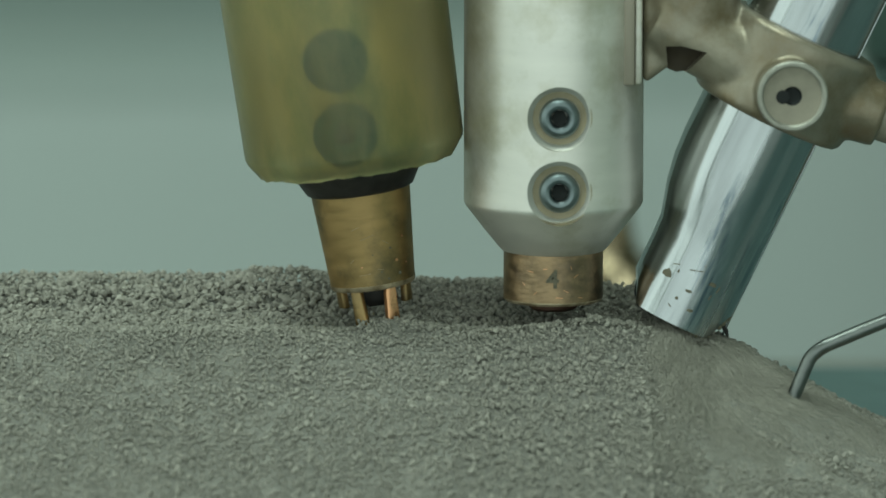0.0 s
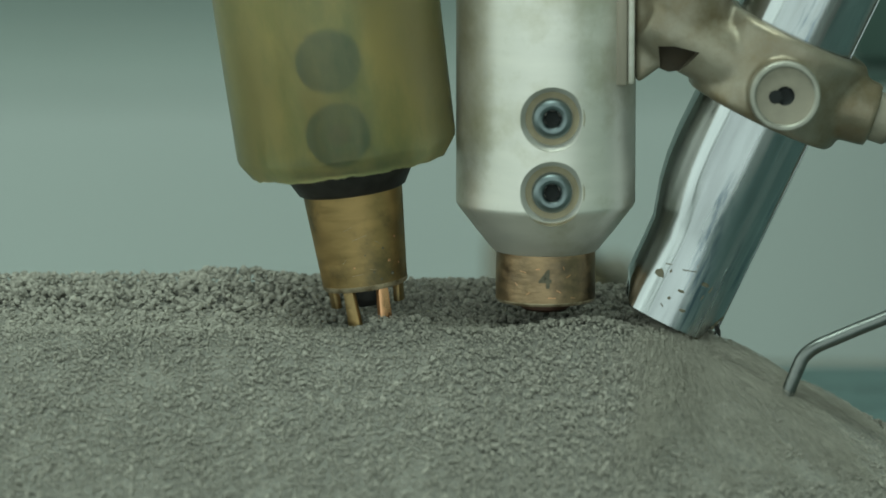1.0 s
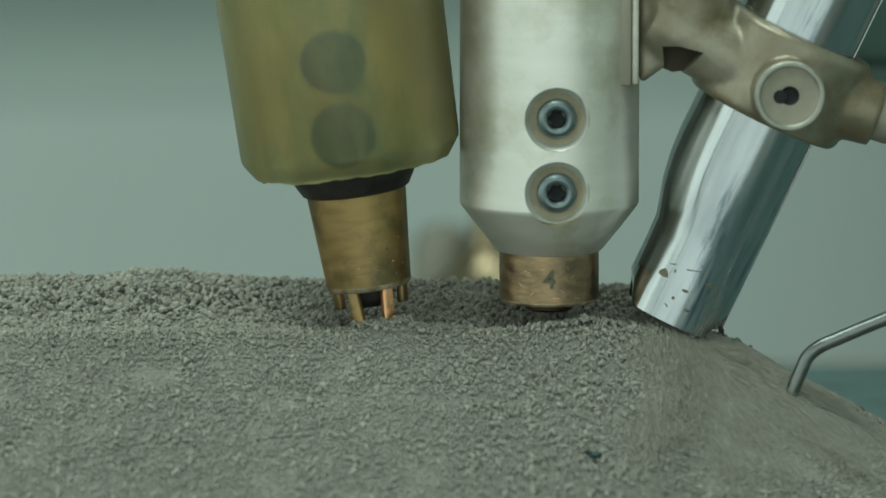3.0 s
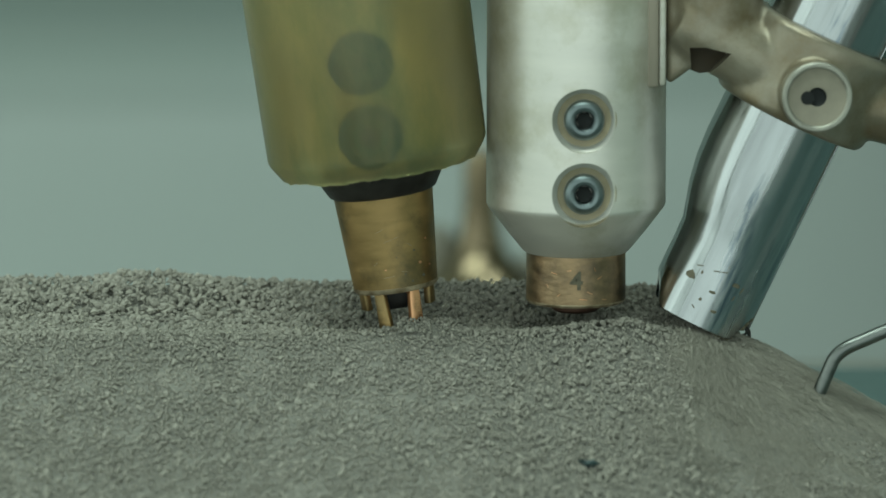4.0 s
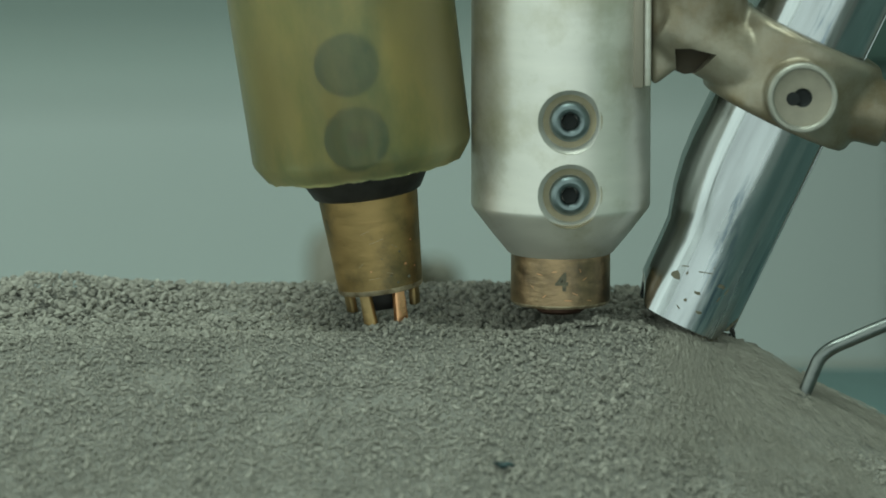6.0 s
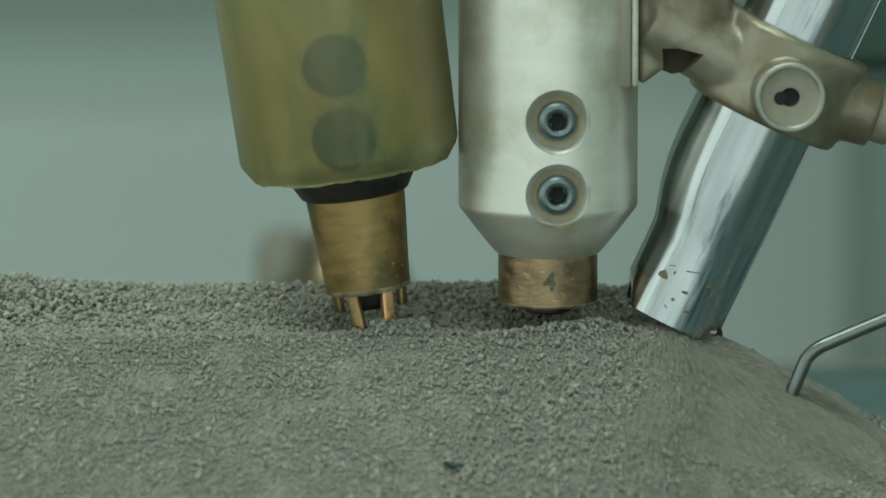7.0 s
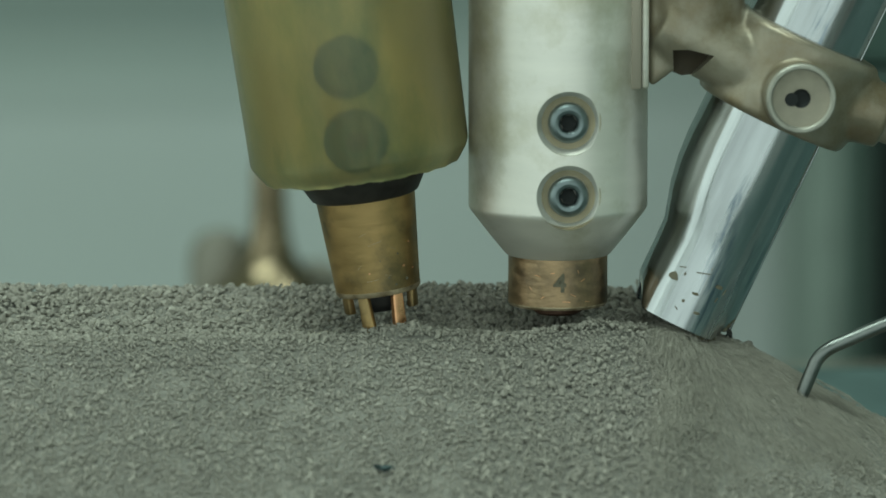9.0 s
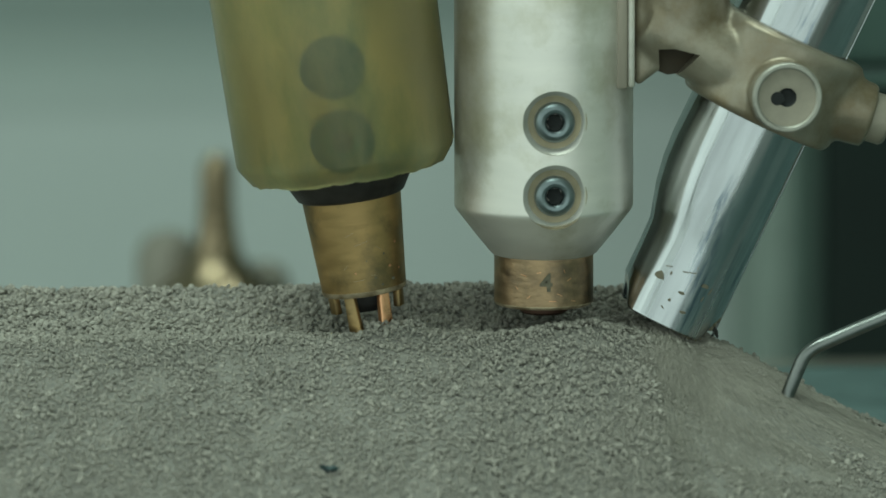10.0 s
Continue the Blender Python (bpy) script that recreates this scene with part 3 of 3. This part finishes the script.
def build_tube():
    t = thing("flux_feed_tube", TUBE, "dented chrome tube pouring welding flux", "feed tube")
    zs = [0, 0.3, 4, 10, 18, 22, 28, 34, 40, 60, 125]
    rs = [11.7, 11.9, 11.9, 11.9, 12.0, 12.4, 13.1, 13.6, 13.8, 13.8, 13.6]
    of = [1.6, 1.6, 1.6, 1.6, 1.5, 1.1, 0.4, -0.1, -0.3, -0.3, -0.1]
    prof = [(r, z) for r, z in zip(rs, zs)] + [(r - 1.1, z) for r, z in zip(rs[::-1], zs[::-1])] + [(rs[0], zs[0])]
    bm = lathe(prof, 192, offset=of + of[::-1] + of[:1])
    for v in bm.verts:
        a = math.atan2(v.co.y, v.co.x)
        dent = 0.045 * math.sin(9 * a + 1.0) + 0.03 * math.sin(17 * a + 0.03 * v.co.z) + 0.018 * math.sin(31 * a + 2.0)
        v.co.x += dent * math.cos(a)
        v.co.y += dent * math.sin(a)
    for v in bm.verts:
        v.co.z += mouth(v.co.x) * (1 - smoothstep(0, 30, v.co.z))
    part("tube", bm, M_CHROME, t)
    for k in range(12):
        a = radians(-72 + 6.0 * k)
        bm = bmesh.new()
        bmesh.ops.create_icosphere(bm, subdivisions=1, radius=1)
        for v in bm.verts:
            v.co *= 1 + 0.5 * noise.noise(v.co * 2 + Vector((k, 0, 0)))
        bm.transform(Matrix.Scale(0.3 + 0.12 * (k % 3) + (0.35 if k > 6 else 0), 4))
        lx = 1.6 + 11.3 * math.cos(a)
        part("crust", bm, M_SPATTER, t, "dark crust on the rim", mmpose(lx, 11.3 * math.sin(a), mouth(lx) - 0.1))
    bm = bmesh.new()
    bmesh.ops.create_icosphere(bm, subdivisions=3, radius=1)
    for v in bm.verts:
        v.co *= 1 + 0.4 * noise.noise(v.co * 2.3)
    bm.transform(Matrix.Diagonal((0.55, 0.6, 2.0, 1)))
    part("crust", bm, M_DARK, t, "black crust hanging from the rim", mmpose(13.2, -1.5, 3.6, 0, -48, 0))
    part("seam", block(0.5, 0.7, 112, (13.35, -1.6, 58), 0.15), M_CHROME, t)
    for lx, lz, size in ((-4.6, 10.5, 1.1), (-2.6, 12.0, 0.45), (1.2, 9.0, 0.5), (5.6, 12.5, 0.5), (2.2, 15.6, 0.4), (6.0, 21, 0.5), (-0.5, 6.5, 0.4), (-5.2, 27, 0.5), (3.4, 5.2, 0.45)):
        bm = bmesh.new()
        bmesh.ops.create_icosphere(bm, subdivisions=2, radius=1)
        for v in bm.verts:
            v.co *= 1 + 0.8 * noise.noise(v.co * 1.6 + Vector((lx, lz, 0)))
        bm.transform(Matrix.Diagonal((size * (0.5 + 1.3 * ((lx * 7.3) % 1.0)), 0.10, size * 0.8, 1)))
        part("spatter", bm, M_SPATTER, t, "", mmpose(lx, -math.sqrt(11.95 ** 2 - (lx - 1.6) ** 2) - 0.01, lz, 0, 0, math.degrees(math.asin((lx - 1.6) / 11.95))))
    for lx, lz, w, tilt in ((-3.6, 13.2, 1.6, -20), (1.0, 13.9, 3.2, -17), (7.2, 11.8, 1.5, -75), (6.2, 9.6, 1.2, -80), (-1.2, 4.4, 1.0, 30)):
        m = Matrix.Translation((lx * MM, (-math.sqrt(11.95 ** 2 - (lx - 1.6) ** 2) - 0.02) * MM, lz * MM)) @ pose(0, 0, 0, 0, 0, math.degrees(math.asin((lx - 1.6) / 11.95))) @ pose(0, 0, 0, 0, tilt, 0)
        part("scratch", block(w, 0.18, 0.22, (0, 0, 0), 0.05, 1), M_SPATTER, t, "brown scratch", m)
    return t


tube = build_tube()


def build_clamp():
    t = thing("tube_clamp", mmpose(0, 0, 0), "cast grey-beige clamp holding the feed tube to the torch", "clamp")
    tm = Matrix.Translation((48.9, 0, 42.3)) @ pose(0, 0, 0, 0, 25.5, 0)
    bm = bmesh.new()
    lathe([(11, 50), (17.0, 50), (17.8, 51.5), (17.8, 69), (17.0, 70.5), (11, 70.5), (11, 50)], 64, bm, tm @ Matrix.Translation((0.8, 0, 0)))
    # arm, lug root and ears as overlapping solids
    lathe([(0, -15), (6.4, -14), (7.8, -8), (7.8, 8), (7.4, 14), (0, 15)], 32, bm, Matrix.Translation((59, -7, 103.5)) @ pose(0, 0, 0, 0, 118, 0))
    lathe([(0, -17), (7, -16), (10.5, -8), (11, 6), (11, 20), (0, 21)], 32, bm, Matrix.Translation((54.5, -4, 115.5)))
    lathe([(0, 0), (7.6, 0), (7.6, 20), (0, 20)], 32, bm, Matrix.Translation((75.5, -2, 94.5)) @ pose(0, 0, 0, 90, 0, 0))
    lathe([(0, 0), (7.8, 0), (7.2, 12), (0, 12)], 32, bm, Matrix.Translation((85, -4, 91.5)) @ pose(0, 0, 0, 0, 108, 0))
    root = block(8.5, 15, 40, (48.0, -2.5, 115.6), 1.0)
    root.verts.ensure_lookup_table()
    for v in root.verts:
        if v.co.z < 100:
            v.co.z += 0.75 * max(0.0, v.co.x - 44.5)
    joined = bpy.data.meshes.new("root")
    root.to_mesh(joined)
    root.free()
    bm.from_mesh(joined)
    body = part("clamp_body", bm, M_CAST, t)
    rm = body.modifiers.new("fuse", "REMESH")
    rm.mode, rm.voxel_size = "VOXEL", 0.0006
    sm = body.modifiers.new("soften", "SMOOTH")
    sm.factor, sm.iterations = 0.5, 14
    settle(body)
    cut(body, [prism([(48.6, 104.2), (52, 104.4), (57.6, 103.0), (53.4, 98.6), (52.0, 92), (50.0, 92)], -30, -8.0),
               lathe([(0, 40), (13.9, 40), (13.9, 80), (0, 80)], 64, m=tm)])
    # sheet at the back of the hollow, its shade painted in
    part("web", prism([(48.2, 105), (52, 105), (60, 103), (53.2, 98.3), (51.0, 98.0), (48.6, 99.0)], -8.4, -6), M_RUST_SHADED, t, "rust-brown web, darkened for the shade in the clamp's hollow")
    w = part("boss", lathe([(0, 0), (7.6, 0), (7.6, 1.2), (7.2, 1.4), (6.4, 1.4), (6.3, 1.35), (3.2, 1.3), (2.1, 1.2), (2.1, -4), (0, -4)], 48), M_WASHER, t, "pale machined boss", mmpose(75.7, -22.6, 94.7, 90, 0, 0))
    # dark discs paint the depth of the boss's double hole
    part("set_screw", lathe([(0, -0.3), (2.08, -0.3), (2.08, 1.2), (1.5, 0.6), (0, 0.5)], 16), M_HOLE_SHADE, w)
    part("keyhole", lathe([(0, 0.9), (1.5, 0.9), (1.5, 1.36), (0, 1.42)], 20), M_HOLE_SHADE, w, "", mmpose(-2.1, -0.2, 0))
    part("boss_rim", lathe([(6.2, 1.0), (6.35, 1.7), (6.7, 2.0), (7.3, 2.0), (7.6, 1.7), (7.7, 0.9), (6.2, 1.0)], 64), M_RIM, w, "rubbed bright rim")
    part("clamp_bolt", lathe([(0, 0), (5.6, 0), (5.6, 5), (5.0, 5.8), (0, 5.8)], 32), M_WASHER, t, "", mmpose(95, -4, 88.2, 0, 108, 0))
    return t


clamp = build_clamp()


def build_wire():
    t = thing("seam_feeler", mmpose(1.2, -17, -0.9), "bent bright steel feeler wire dipping into the flux", "feeler wire")
    part("wire", sweep([(74.5, 0, 25), (76.2, 0, 29.6), (78.0, 0, 34), (79.4, 0, 37), (82, 0, 39.2), (86, 0, 41), (96, 0, 45.2), (135, 0, 61)], 1.55), M_WIRE, t)
    return t


feeler = build_wire()


# ---- what moves ----
def motions():
    ts = [k * 1.0 for k in range(11)]
    for ob in (shrouded_torch, torch, tube, clamp, feeler, beam, flux):
        base = ob.matrix_basis.copy()
        walk(ob, [(t, mmpose(SPEED * t, 0, 0) @ base) for t in (0.0, 5.0, 10.0)])
    walk(shard, [(t, mmpose(x, y, section(y) + lift, -28, 12, 25)) for t, x, y, lift in
                 ((0.0, 52, -4, -4), (1.2, 50, -12, -3), (1.5, 43.4, -38, 0.7), (1.8, 41.3, -44, 0.6), (2.4, 37.4, -50, 0.1), (4.4, 22.2, -56, -0.35), (10.0, -25.6, -56, -0.5))])
    for ob, x, y, lift, slope, lean in FLUX_TILES:
        far = x < -30
        walk(ob, [(t, tile_pose(x - SPEED * t, y, lift, slope, lean)) for t in ((0.0, 10.0) if far else ts)])
    for ob, angle, phase, reach in STREAM:
        keys, t = [], phase - 1.34
        while t < 11.0:
            for dt, r, sink in ((0.0, 3, 3.5), (0.10, 10, 0.0), (0.27, 10 + (reach - 10) * 0.47, 0.0), (0.46, reach, 0.2), (0.53, reach + 3, 4.0), (0.60, 25, 8.0)):
                keys.append((t + dt, r, sink))
            t += 0.67
        ks, rs, ss = zip(*keys)
        times = [0.0] + [k for k in ks if 0.05 < k < 9.95] + [10.0]
        walk(ob, [(k, stream_pose(angle, np.interp(k, ks, rs), np.interp(k, ks, ss))) for k in times])


motions()
